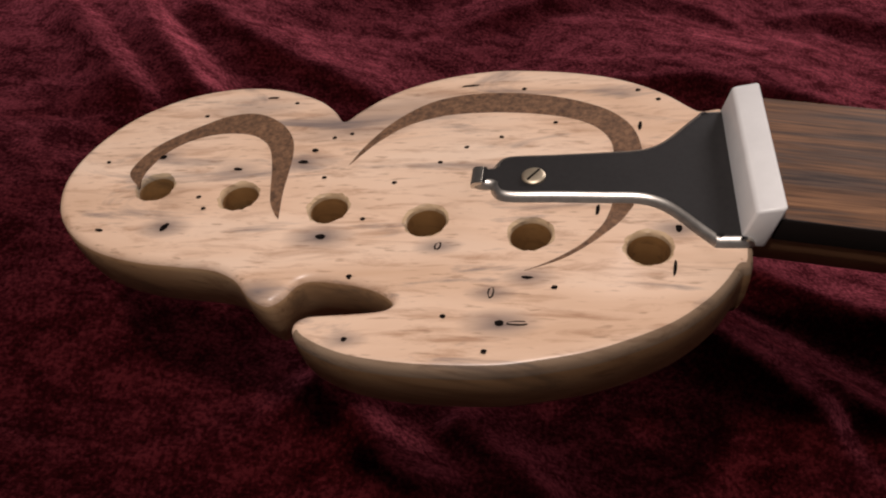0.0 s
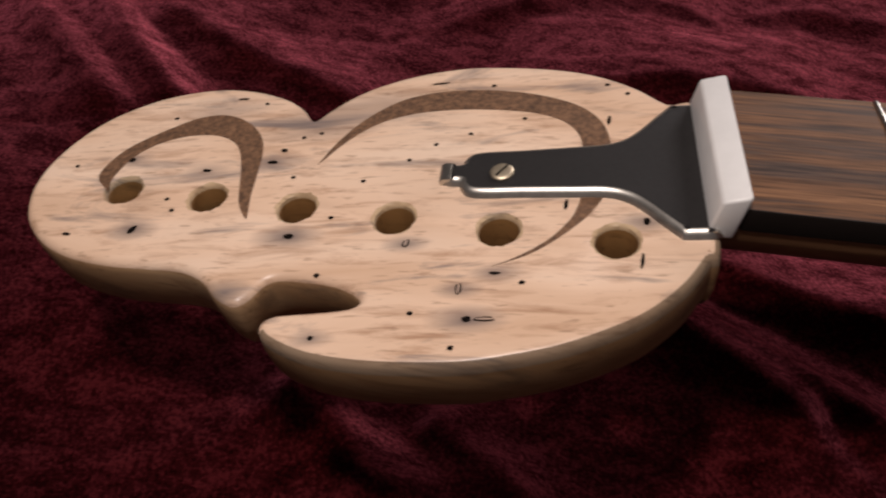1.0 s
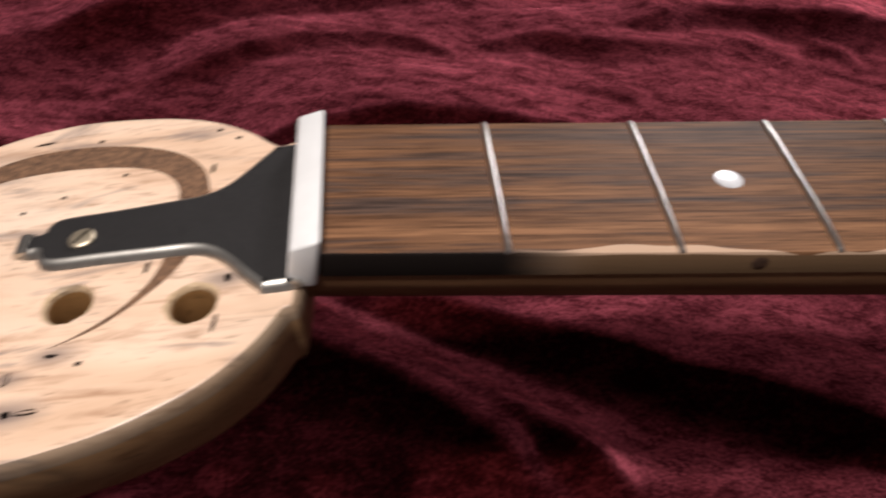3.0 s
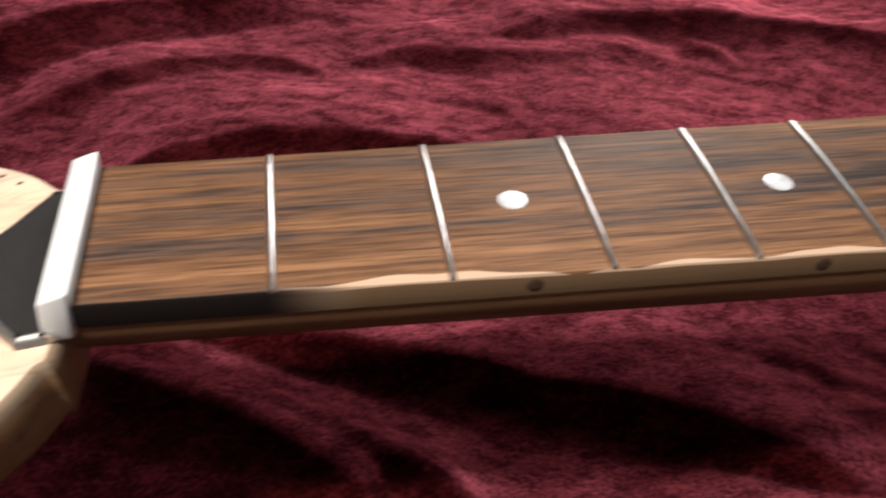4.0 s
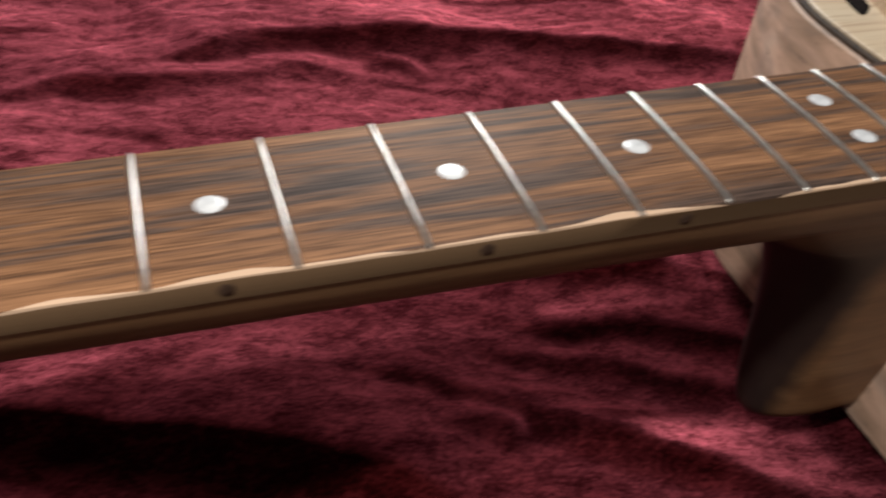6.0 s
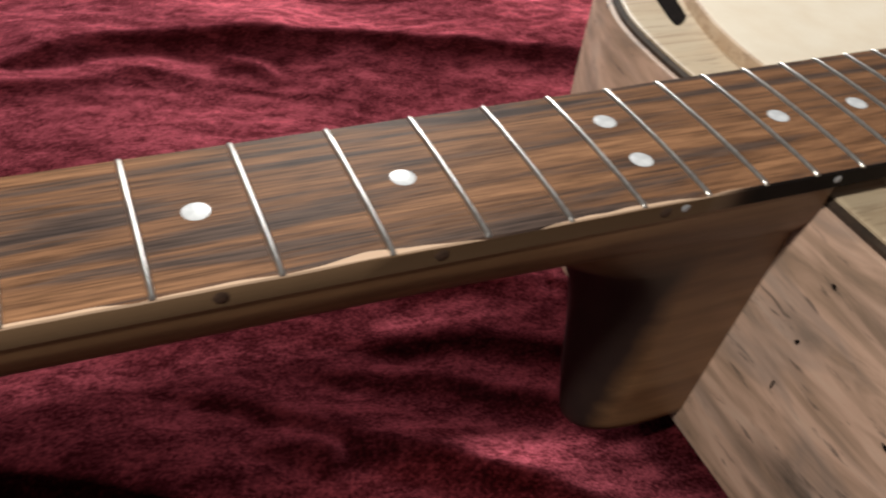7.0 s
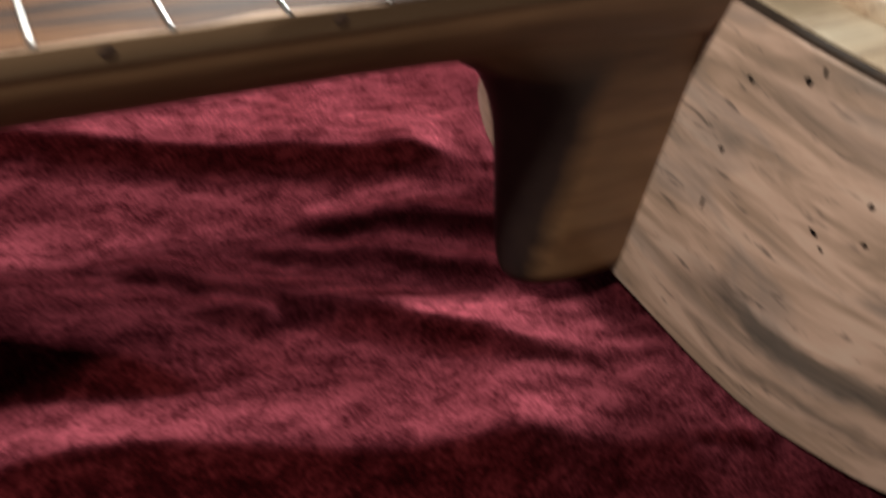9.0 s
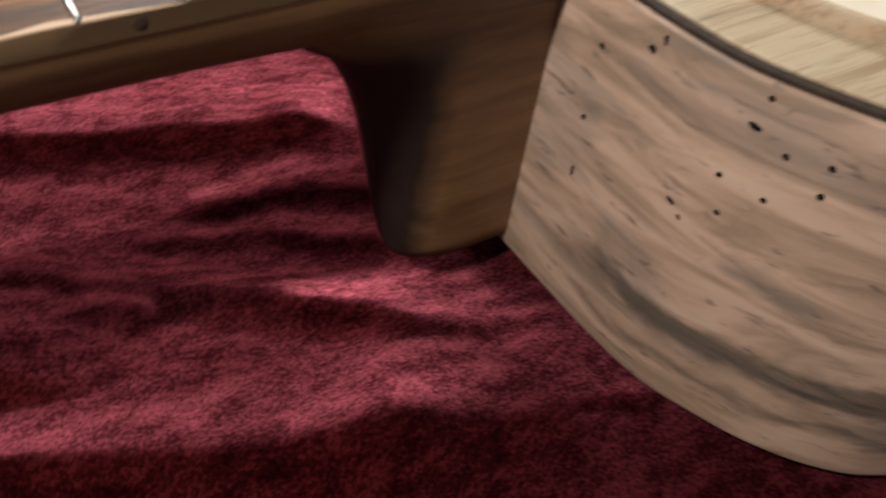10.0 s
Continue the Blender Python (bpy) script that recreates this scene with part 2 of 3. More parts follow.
M_NICKEL = speckled("nickel", (0.58, 0.55, 0.50), (0.74, 0.71, 0.65), 500, 0.36, 1.0, 0.06)
M_SCREW = speckled("dull_screw_metal", (0.60, 0.50, 0.36), (0.76, 0.66, 0.50), 500, 0.5, 1.0, 0.1)
M_FRET = speckled("fret_nickel", (0.50, 0.47, 0.44), (0.66, 0.63, 0.59), 700, 0.30, 1.0, 0.1)
# polished plate face: its reflection of the dark room is painted as black
M_BLACK = speckled("dark_reflection_black", (0.014, 0.0128, 0.0128), (0.021, 0.019, 0.019), 800, 0.62, 0, 0.05)
# near-black for holes, slot and gap: their inner shade put into the colour
M_HOLE_SHADE = speckled("hole_shade", (0.004, 0.003, 0.003), (0.014, 0.010, 0.009), 900, 0.95)
M_HOLE_SHADE.node_tree.nodes["Principled BSDF"].inputs["Specular IOR Level"].default_value = 0.03
M_BLACK.node_tree.nodes["Principled BSDF"].inputs["Specular IOR Level"].default_value = 0.3
M_BIND = speckled("dark_binding", (0.016, 0.008, 0.004), (0.045, 0.024, 0.012), 300, 0.85)
M_CREAM = speckled("cream_top", (0.74, 0.62, 0.48), (0.80, 0.70, 0.57), 60, 0.5, 0, 0.05)
# edge of the raised top plate, darkened: the step's shade is in the colour
M_PLATE_SIDE = pale_wood("shaded_plate_edge_wood", (0.62, 0.58, 0.52), 0.3, 0.55)
M_MARK = speckled("side_mark", (0.05, 0.028, 0.018), (0.12, 0.065, 0.04), 600, 0.6)
# pale paint for the unseen room, raised to bounce more fill light
M_WALL = speckled("bounce_paint", (0.62, 0.62, 0.63), (0.70, 0.70, 0.70), 3, 0.8)


# ---- mesh helpers ----
def mesh_of(name, bm, mats, smooth=True):
    bmesh.ops.recalc_face_normals(bm, faces=bm.faces)
    me = bpy.data.meshes.new(name)
    bm.to_mesh(me)
    bm.free()
    for mt in mats if isinstance(mats, (list, tuple)) else [mats]:
        me.materials.append(mt)
    if smooth:
        me.shade_smooth()
        me.set_sharp_from_angle(angle=radians(38))
    return me


def part(name, bm, mats, parent, label="", smooth=True):
    """One mesh object under a thing or a part; built in the place's own coordinates."""
    ob = new(name, mesh_of(name, bm, mats, smooth))
    ob.parent = parent
    if parent.type == "EMPTY":
        ob.matrix_parent_inverse = parent.matrix_basis.inverted()
    return tagged(ob, label)


def shared(name, mesh, place, parent, label=""):
    ob = new(name, mesh)
    ob.parent = parent
    if parent.type == "EMPTY":
        ob.matrix_parent_inverse = parent.matrix_basis.inverted()
    ob.matrix_basis = place
    return tagged(ob, label)


def spline(points, steps=8, closed=True):
    """Points on a Catmull-Rom curve through the given corners."""
    pts = [np.array(p, float) for p in points]
    n = len(pts)
    out = []
    for i in range(n if closed else n - 1):
        p0 = pts[i - 1] if closed or i else 2 * pts[0] - pts[1]
        p1, p2 = pts[i], pts[(i + 1) % n]
        p3 = pts[(i + 2) % n] if closed or i + 2 < n else 2 * pts[-1] - pts[-2]
        for k in range(steps):
            t = k / steps
            out.append(0.5 * (2 * p1 + (p2 - p0) * t + (2 * p0 - 5 * p1 + 4 * p2 - p3) * t * t + (3 * p1 - p0 - 3 * p2 + p3) * t ** 3))
    if not closed:
        out.append(pts[-1])
    return np.array(out)


def offset(loop, d):
    """A closed plan loop moved outwards by d (inwards: minus)."""
    loop = np.array(loop, float)
    t = np.roll(loop, -1, 0) - np.roll(loop, 1, 0)
    t = t + 0.5 * (np.roll(t, 1, 0) + np.roll(t, -1, 0))
    t /= np.linalg.norm(t, axis=1)[:, None] + 1e-12
    nrm = np.stack([t[:, 1], -t[:, 0]], 1)
    x, y = loop[:, 0], loop[:, 1]
    area = np.sum(x * np.roll(y, -1) - np.roll(x, -1) * y)
    return loop + nrm * (d if area > 0 else -d)


def ring_faces(bm, a, b, mat=0):
    for i in range(len(a)):
        f = bm.faces.new((a[i - 1], a[i], b[i], b[i - 1]))
        f.material_index = mat


def fill(bm, rings, mat=0):
    """A flat face inside the first ring of vertices, with the others as holes."""
    edges = []
    for r in rings:
        for i in range(len(r)):
            e = bm.edges.get((r[i - 1], r[i])) or bm.edges.new((r[i - 1], r[i]))
            edges.append(e)
    made = bmesh.ops.triangle_fill(bm, use_beauty=True, use_dissolve=False, edges=edges)
    for g in made["geom"]:
        if isinstance(g, bmesh.types.BMFace):
            g.material_index = mat


def slab(loop, levels, place, top=0, side=0, bottom=True):
    """A solid from a plan loop: levels are (height, outward offset) from top to bottom."""
    bm = bmesh.new()
    rings = []
    for h, d in levels:
        lp = offset(loop, d) if d else loop
        rings.append([bm.verts.new(place(x, y, h)) for x, y in lp])
    for a, b in zip(rings, rings[1:]):
        ring_faces(bm, a, b, top if a is rings[0] else side)
    fill(bm, [rings[0]], top)
    if bottom:
        fill(bm, [rings[-1]], side)
    return bm


def flat(x, y, z):
    return (x, y, z)


def block(x0, x1, y0, y1, z0, z1, bevel=0.0, segments=2):
    bm = bmesh.new()
    bmesh.ops.create_cube(bm, size=1, matrix=Matrix.Translation(((x0 + x1) / 2, (y0 + y1) / 2, (z0 + z1) / 2)) @ Matrix.Diagonal((x1 - x0, y1 - y0, z1 - z0, 1)))
    if bevel:
        bmesh.ops.bevel(bm, geom=bm.edges, offset=bevel, segments=segments, affect="EDGES", profile=0.5)
    return bm


def domed_disc(radius, height, sides=20, rings=3):
    bm = bmesh.new()
    prev = None
    for k in range(rings):
        a = k / rings * math.pi / 2
        ring = [bm.verts.new((radius * math.cos(a) * math.cos(2 * math.pi * i / sides), radius * math.cos(a) * math.sin(2 * math.pi * i / sides), height * math.sin(a))) for i in range(sides)]
        if prev:
            ring_faces(bm, prev, ring)
        prev = ring
    bm.faces.new(prev)
    return bm


# ---- room shell ----
# unseen shell, added to close the place and bounce light back
R = 1.7
FLOOR = -0.19
for nm, box in (("floor", (-R, R, -R, R, FLOOR - 0.05, FLOOR)), ("ceiling", (-R, R, -R, R, 1.9, 1.95)),
                ("wall_north", (-R, R, R, R + 0.05, FLOOR, 1.9)), ("wall_south", (-R, R, -R - 0.05, -R, FLOOR, 1.9)),
                ("wall_east", (R, R + 0.05, -R, R, FLOOR, 1.9)), ("wall_west", (-R - 0.05, -R, -R, R, FLOOR, 1.9))):
    tagged(new(nm, mesh_of(nm, block(*box), M_WALL, False)), "unseen plain " + nm.split("_")[0], nm.split("_")[0], kind="structure")


# ---- velvet cloth ----
FOLDS = []


def fold(points, height, near, far):
    """A ridge along a curve: its height, and its reach to the near and the far side."""
    FOLDS.append((spline(points, 10, False), height, near, far))


# under and beside the neck
fold([(-0.01, 0.074), (0.02, 0.068), (0.052, 0.058), (0.078, 0.050), (0.104, 0.042), (0.136, 0.030), (0.162, 0.019), (0.186, 0.005), (0.205, -0.008), (0.225, -0.022)], 0.0145, 0.009, 0.040)
fold([(0.165, 0.064), (0.202, 0.048), (0.217, 0.042), (0.236, 0.029), (0.259, 0.013), (0.284, -0.003), (0.308, -0.019), (0.330, -0.036)], 0.0085, 0.008, 0.018)
fold([(0.165, 0.036), (0.203, 0.018), (0.230, 0.017), (0.250, 0.008)], 0.008, 0.010, 0.018)
fold([(0.130, -0.020), (0.161, -0.028), (0.190, -0.033), (0.213, -0.042), (0.241, -0.055), (0.270, -0.064), (0.298, -0.070), (0.34, -0.082)], 0.016, 0.009, 0.026)
fold([(-0.045, 0.060), (-0.020, 0.047), (-0.005, 0.038), (0.013, 0.030), (0.028, 0.020), (0.045, 0.006), (0.060, -0.010)], 0.014, 0.010, 0.024)
fold([(0.012, 0.045), (0.026, 0.033), (0.045, 0.022), (0.062, 0.011), (0.076, 0.001), (0.092, -0.012)], 0.012, 0.009, 0.014)
fold([(-0.110, -0.004), (-0.096, -0.018), (-0.079, -0.034), (-0.055, -0.050)], 0.010, 0.010, 0.015)
fold([(-0.066, -0.008), (-0.056, -0.019), (-0.045, -0.028), (-0.025, -0.042)], 0.008, 0.010, 0.012)
fold([(0.265, 0.064), (0.291, 0.058), (0.320, 0.052), (0.344, 0.043), (0.37, 0.030)], 0.0055, 0.0055, 0.012)
fold([(0.235, 0.053), (0.264, 0.047), (0.290, 0.038), (0.323, 0.024), (0.35, 0.012)], 0.0050, 0.0055, 0.010)
fold([(0.13, 0.144), (0.180, 0.129), (0.225, 0.116), (0.285, 0.100), (0.326, 0.090), (0.356, 0.078)], 0.011, 0.006, 0.040)
# behind the neck
fold([(-0.045, 0.148), (-0.015, 0.166), (0.002, 0.170), (0.019, 0.174), (0.057, 0.177), (0.091, 0.176), (0.145, 0.171)], 0.011, 0.008, 0.050)
fold([(-0.085, 0.204), (-0.056, 0.221), (-0.025, 0.235), (0.008, 0.247), (0.040, 0.249), (0.068, 0.228)], 0.007, 0.010, 0.040)
fold([(0.035, 0.245), (0.094, 0.260), (0.124, 0.257), (0.152, 0.259), (0.193, 0.262), (0.208, 0.271), (0.228, 0.272), (0.265, 0.260)], 0.007, 0.009, 0.040)
fold([(0.050, 0.228), (0.086, 0.219), (0.125, 0.213), (0.150, 0.198)], 0.005, 0.008, 0.025)
fold([(0.034, 0.223), (0.051, 0.212), (0.072, 0.192)], 0.004, 0.008, 0.012)
fold([(-0.15, 0.225), (-0.10, 0.245), (-0.062, 0.268), (-0.029, 0.283), (0.005, 0.298), (0.06, 0.31)], 0.019, 0.014, 0.050)
fold([(0.13, 0.270), (0.17, 0.282), (0.200, 0.296), (0.240, 0.299), (0.290, 0.297), (0.350, 0.293), (0.450, 0.270), (0.56, 0.25)], 0.016, 0.011, 0.075)
fold([(0.32, 0.358), (0.353, 0.354), (0.413, 0.343), (0.480, 0.315)], 0.010, 0.010, 0.040)
fold([(0.235, 0.300), (0.247, 0.293), (0.267, 0.282), (0.300, 0.264)], 0.004, 0.007, 0.012)
# beyond the headstock
fold([(-0.29, 0.20), (-0.240, 0.146), (-0.218, 0.121), (-0.185, 0.087)], 0.010, 0.012, 0.013)
fold([(-0.25, 0.195), (-0.219, 0.160), (-0.197, 0.134), (-0.165, 0.100)], 0.010, 0.012, 0.013)
fold([(-0.22, 0.188), (-0.190, 0.169), (-0.162, 0.153), (-0.129, 0.140), (-0.085, 0.125)], 0.011, 0.011, 0.024)
fold([(-0.05, 0.205), (0.0, 0.212), (0.03, 0.205)], 0.005, 0.008, 0.02)

# small random creases, mostly running along the neck
crease_dice = random.Random(5)
CREASES = [(crease_dice.uniform(110, 420), crease_dice.gauss(0.12, 0.35), crease_dice.uniform(0, 6.28)) for _ in range(22)]


def cloth_height(x, y):
    z = -0.105 - 0.085 * np.clip(x, -0.22, 0.36)
    rise = np.zeros_like(x)
    for line, height, near, far in FOLDS:
        best = np.full(x.shape, 9.0)
        side = np.zeros_like(x)
        fade = np.zeros_like(x)
        lo, hi = line.min(0) - 0.12, line.max(0) + 0.12
        zone = (x > lo[0]) & (x < hi[0]) & (y > lo[1]) & (y < hi[1])
        px, py = x[zone], y[zone]
        b, s, fd = best[zone], side[zone], fade[zone]
        n = len(line) - 1
        for i in range(n):
            p, q = line[i], line[i + 1]
            d = q - p
            u = np.clip(((px - p[0]) * d[0] + (py - p[1]) * d[1]) / (d @ d), 0, 1)
            ex, ey = px - p[0] - u * d[0], py - p[1] - u * d[1]
            dist = np.hypot(ex, ey)
            closer = dist < b
            b = np.where(closer, dist, b)
            s = np.where(closer, d[0] * ey - d[1] * ex, s)
            fd = np.where(closer, (i + u) / n, fd)
        ends = np.clip(np.minimum(fd, 1 - fd) * 5.0, 0.0, 1)
        h = height * np.where(s > 0, np.exp(-(b / far) ** 1.6), np.exp(-(b / near) ** 1.2)) * (0.25 + 0.75 * ends * ends * (3 - 2 * ends))
        rise[zone] = np.maximum(rise[zone], h)
    # the body presses the cloth flat
    press = np.clip((0.395 - x) / 0.03, 0, 1)
    press = np.where(np.abs(y) > 0.17, 1.0, press)
    swell = 0.004 * np.sin(9 * x + 3.1 * np.sin(7 * y)) * np.cos(11 * y + 1.3) + 0.0022 * np.sin(31 * x + 14 * y + 2 * np.sin(23 * y)) + 0.0012 * np.sin(67 * y - 25 * x + 2.5 * np.sin(31 * x))
    wx = x + 0.012 * np.sin(24 * y + 2 * np.sin(17 * x))
    wy = y + 0.010 * np.sin(21 * x + 1.7 * np.sin(29 * y))
    for freq, turn, shift in CREASES:
        swell = swell + 0.026 / freq * np.sin(freq * (wy * np.cos(turn) - wx * np.sin(turn)) + shift) * (0.6 + 0.4 * np.sin(19 * wx + 3 * shift))
    return z + (rise + swell - 0.0035) * press


def spaced(lo, a, b, hi, fine, coarse):
    return np.concatenate([np.linspace(lo, a, coarse)[:-1], np.arange(a, b, fine), np.linspace(b, hi, coarse)])


gx = spaced(-1.1, -0.36, 0.62, 1.2, 0.0021, 24)
gy = spaced(-0.9, -0.20, 0.46, 1.0, 0.0021, 24)
X, Y = np.meshgrid(gx, gy)
Z = cloth_height(X, Y)
nx, ny = len(gx), len(gy)
idx = np.arange(nx * ny).reshape(ny, nx)
quads = np.stack([idx[:-1, :-1], idx[:-1, 1:], idx[1:, 1:], idx[1:, :-1]], -1).reshape(-1, 4)
cloth_mesh = bpy.data.meshes.new("velvet_cloth")
cloth_mesh.from_pydata(np.stack([X, Y, Z], -1).reshape(-1, 3).tolist(), [], quads.tolist())
cloth_mesh.materials.append(M_VELVET)
cloth_mesh.shade_smooth()
tagged(new("velvet_cloth", cloth_mesh), "wine-red crushed velvet cloth lying in soft folds", "cloth")


# ---- guitar ----
guitar = new("guitar")
guitar.matrix_basis = Matrix.Translation((0.5, 0, -0.131))
tagged(guitar, "unstrung handmade guitar of pale spalted wood lying on velvet", "guitar")

SCALE = 0.648


def fret_x(n):
    return SCALE * (1 - 2 ** (-n / 12))


def half_width(x):
    return 0.0213 + 0.0148 * x


# headstock: its face leans back ten degrees; u runs from the nut to the tip, v across, w up
LEAN_BACK = math.atan(0.177)
HEAD_SIZE = 0.971
CS, SN = math.cos(LEAN_BACK), math.sin(LEAN_BACK)


def head(u, v, w=0.0):
    x, y, z = -u * CS - w * SN, v, -0.0066 - u * SN + w * CS
    # scaled, turned and shifted to fit the camera's view
    return (HEAD_SIZE * (x + 0.007 * y) - 0.0026, HEAD_SIZE * (y - 0.007 * x) - 0.0008, HEAD_SIZE * (z + 0.014 * y) - 0.0003)


mm = 0.001
far_edge = [(1.0, 22), (8.8, 25.7), (16.7, 33.5), (26.6, 39.9), (37, 43.6), (49.5, 45.9), (62, 46.7), (74.8, 44.6), (85.5, 40.5), (92.9, 35.6), (98.6, 29.7), (102.6, 25.6), (107.2, 31.6), (113, 36.4), (122.4, 40.7), (132.5, 42.8)]
tip_edge = [(142, 42.3), (152, 39.6), (160.1, 35.1), (166.2, 30.0), (171.2, 23.0), (174.7, 15.0), (176.2, 7.3), (175.6, -0.4), (172.7, -8.2), (167.6, -14.6), (161.3, -19.6), (153.6, -23.2), (143.5, -25.8), (132.7, -27.1), (123.7, -28.3), (117.1, -31.4), (112.1, -36.6)]
slot_edge = [(107.4, -39.2), (104.6, -37.6), (102.0, -33.4), (98.4, -31.6), (91.2, -32.3), (84.4, -33.8), (79.2, -36.6), (77.6, -39.2), (79.4, -41.2), (84, -42.1), (91.5, -42.8), (96.4, -43.4), (98.8, -45.0), (98.6, -47.3)]
near_edge = [(96, -49.7), (90.5, -52.5), (84, -54.5), (74.2, -55.9), (63.8, -56.3), (53.7, -56), (44.9, -54.5), (35.1, -52.1), (26.4, -48.6), (18.6, -44.5), (12.9, -40), (8, -34.7), (4, -28.4), (1.2, -22.5)]
outline = spline(far_edge + tip_edge + slot_edge + near_edge, 5) * mm
TUNER_HOLES = [(148.6, -0.4), (124.0, -4.3), (99.2, -9.1), (74.0, -13.8), (48.9, -18.5), (22.7, -22.9)]
THICK = 17.5 * mm


def headstock_mesh():
    bm = bmesh.new()
    levels = [(0, -2.0), (0, -1.4), (-0.2, -0.7), (-0.65, 0.05), (-1.5, 0.5), (-3.2, 0.7), (-6.5, 0.6), (-11.0, 0.1), (-14.6, -0.8), (-16.6, -1.8), (-17.5, -3.0)]
    rings = []
    for h, d in levels:
        rings.append([bm.verts.new(head(x, y, h * mm)) for x, y in offset(outline, d * mm)])
    # weathered crust along the near edge over the shade-darkened side; a paler side copy in the slot and round the tip
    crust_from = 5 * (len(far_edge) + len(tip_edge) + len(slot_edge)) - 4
    tip_from = 5 * len(far_edge)
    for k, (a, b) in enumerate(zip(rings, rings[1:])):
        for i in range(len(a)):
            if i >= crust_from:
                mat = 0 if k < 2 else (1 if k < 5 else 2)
            elif i >= tip_from:
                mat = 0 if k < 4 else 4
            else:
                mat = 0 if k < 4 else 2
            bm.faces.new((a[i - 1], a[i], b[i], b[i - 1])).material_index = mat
    chips = random.Random(11)
    tops, lows = [], []
    for u, v in TUNER_HOLES:
        tube = []
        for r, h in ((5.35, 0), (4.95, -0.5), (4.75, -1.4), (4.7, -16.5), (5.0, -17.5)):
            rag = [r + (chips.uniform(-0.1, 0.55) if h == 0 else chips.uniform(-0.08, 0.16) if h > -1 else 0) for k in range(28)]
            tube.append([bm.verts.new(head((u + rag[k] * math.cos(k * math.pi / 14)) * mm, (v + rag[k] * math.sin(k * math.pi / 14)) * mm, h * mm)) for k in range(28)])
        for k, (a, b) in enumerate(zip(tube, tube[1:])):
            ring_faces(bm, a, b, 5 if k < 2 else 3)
        tops.append(tube[0])
        lows.append(tube[-1])
    fill(bm, [rings[0]] + tops)
    fill(bm, [rings[-1]] + lows)
    return bm


headstock = part("headstock", headstock_mesh(), [M_HEAD, M_EDGE, M_SHADED_SIDE, M_BORE, M_PALER_SIDE, M_CHIP], guitar, "pale wormy wood headstock with six empty tuner holes")


def crescent(name, outer, inner):
    a, b = spline(outer, 5, False) * mm, spline(inner, 5, False) * mm
    bm = bmesh.new()
    loop = np.concatenate([a, b[::-1][1:-1]])
    lo = [bm.verts.new(head(x, y, -0.6 * mm)) for x, y in loop]
    hi = [bm.verts.new(head(x, y, 0.12 * mm)) for x, y in loop]
    ring_faces(bm, lo, hi)
    fill(bm, [hi])
    return part(name, bm, M_CORK, headstock, "brown speckled crescent inlay", False)


crescent("inlay", [(153.2, -0.6), (157.9, 4.8), (157.2, 10.6), (153.9, 16.6), (148.8, 21.3), (143.4, 25.1), (137.7, 28.5), (131.3, 29.9), (125.6, 28.6), (119.7, 24.5), (115.4, 18.6), (113.5, 12), (112.8, 4), (112.4, -3.5), (111.1, -13.0)],
         [(153.2, -0.6), (153.6, 3.5), (153.0, 7.2), (151.0, 12.3), (147.2, 16.8), (141.6, 19.9), (135.3, 21.2), (128.7, 20.6), (123.8, 18.0), (120.4, 13.6), (118.0, 6.4), (116.0, -2.4), (114.8, -7.0), (112.6, -11.2), (111.1, -13.0)])
crescent("inlay", [(97.1, 6.6), (93.8, 14.8), (87.8, 24.3), (79.5, 31.7), (70.5, 34.9), (59.7, 35.5), (48.9, 34.0), (39.9, 31.2), (31.9, 27.0), (26.9, 22.0), (24.3, 16.8), (23.1, 10.1), (23.3, 2.1), (24.6, -6.8), (27.8, -13.4), (31.6, -18.0), (36.5, -22.7), (42.0, -26.7), (49.7, -30.0)],
         [(97.1, 6.6), (92.1, 14.2), (87.0, 19.9), (81.5, 23.7), (72.6, 26.5), (60.5, 27.0), (48.5, 25.6), (39.8, 23.2), (34.0, 19.4), (30.9, 14.6), (29.9, 9.4), (29.7, 2.3), (30.2, -7.2), (31.8, -13.8), (34.0, -17.8), (37.6, -22.2), (42.4, -26.0), (46.4, -28.4), (49.7, -30.0)])


def burrow(u, v, length=1.1, width=1.0, turn=0.0, stain=0.0):
    """A beetle hole: a near-black disc on the wood, the pit's shade in its colour, with a grey halo where the wood is
    stained round it.
    """
    bm = bmesh.new()
    c, s = math.cos(turn), math.sin(turn)
    rings = []
    jag = random.Random(int(u * 31 + v * 17))
    for r, h in ((1.0, 0.10), (0.7, 0.12), (0.3, 0.13)):
        ring = []
        for k in range(12):
            a = k * math.pi / 6
            wob = 1 + jag.uniform(-0.16, 0.16)
            du, dv = r * length * wob * math.cos(a), r * width * wob * math.sin(a)
            ring.append(bm.verts.new(head((u + du * c - dv * s) * mm, (v + du * s + dv * c) * mm, h * mm)))
        rings.append(ring)
    for a, b in zip(rings, rings[1:]):
        ring_faces(bm, a, b)
    bm.faces.new(rings[-1])
    part("worm_hole", bm, M_HOLE_SHADE, headstock, "", False)


def loop_burrow(u, v, length, width, turn=0.0):
    """A gallery seen as a dark outline round a sliver of sound wood."""
    burrow(u, v, length, width, turn)
    core = bmesh.new()
    c, s = math.cos(turn), math.sin(turn)
    ring = []
    for k in range(12):
        a = k * math.pi / 6
        du, dv = max(length - 0.35, 0.12) * math.cos(a), max(width - 0.35, 0.12) * math.sin(a)
        ring.append((u + du * c - dv * s, v + du * s + dv * c))
    hi = [core.verts.new(head(x * mm, y * mm, 0.2 * mm)) for x, y in ring]
    lo = [core.verts.new(head(x * mm, y * mm, -0.2 * mm)) for x, y in ring]
    ring_faces(core, hi, lo)
    core.faces.new(hi)
    part("wood_sliver", core, M_HEAD, headstock, "", False)


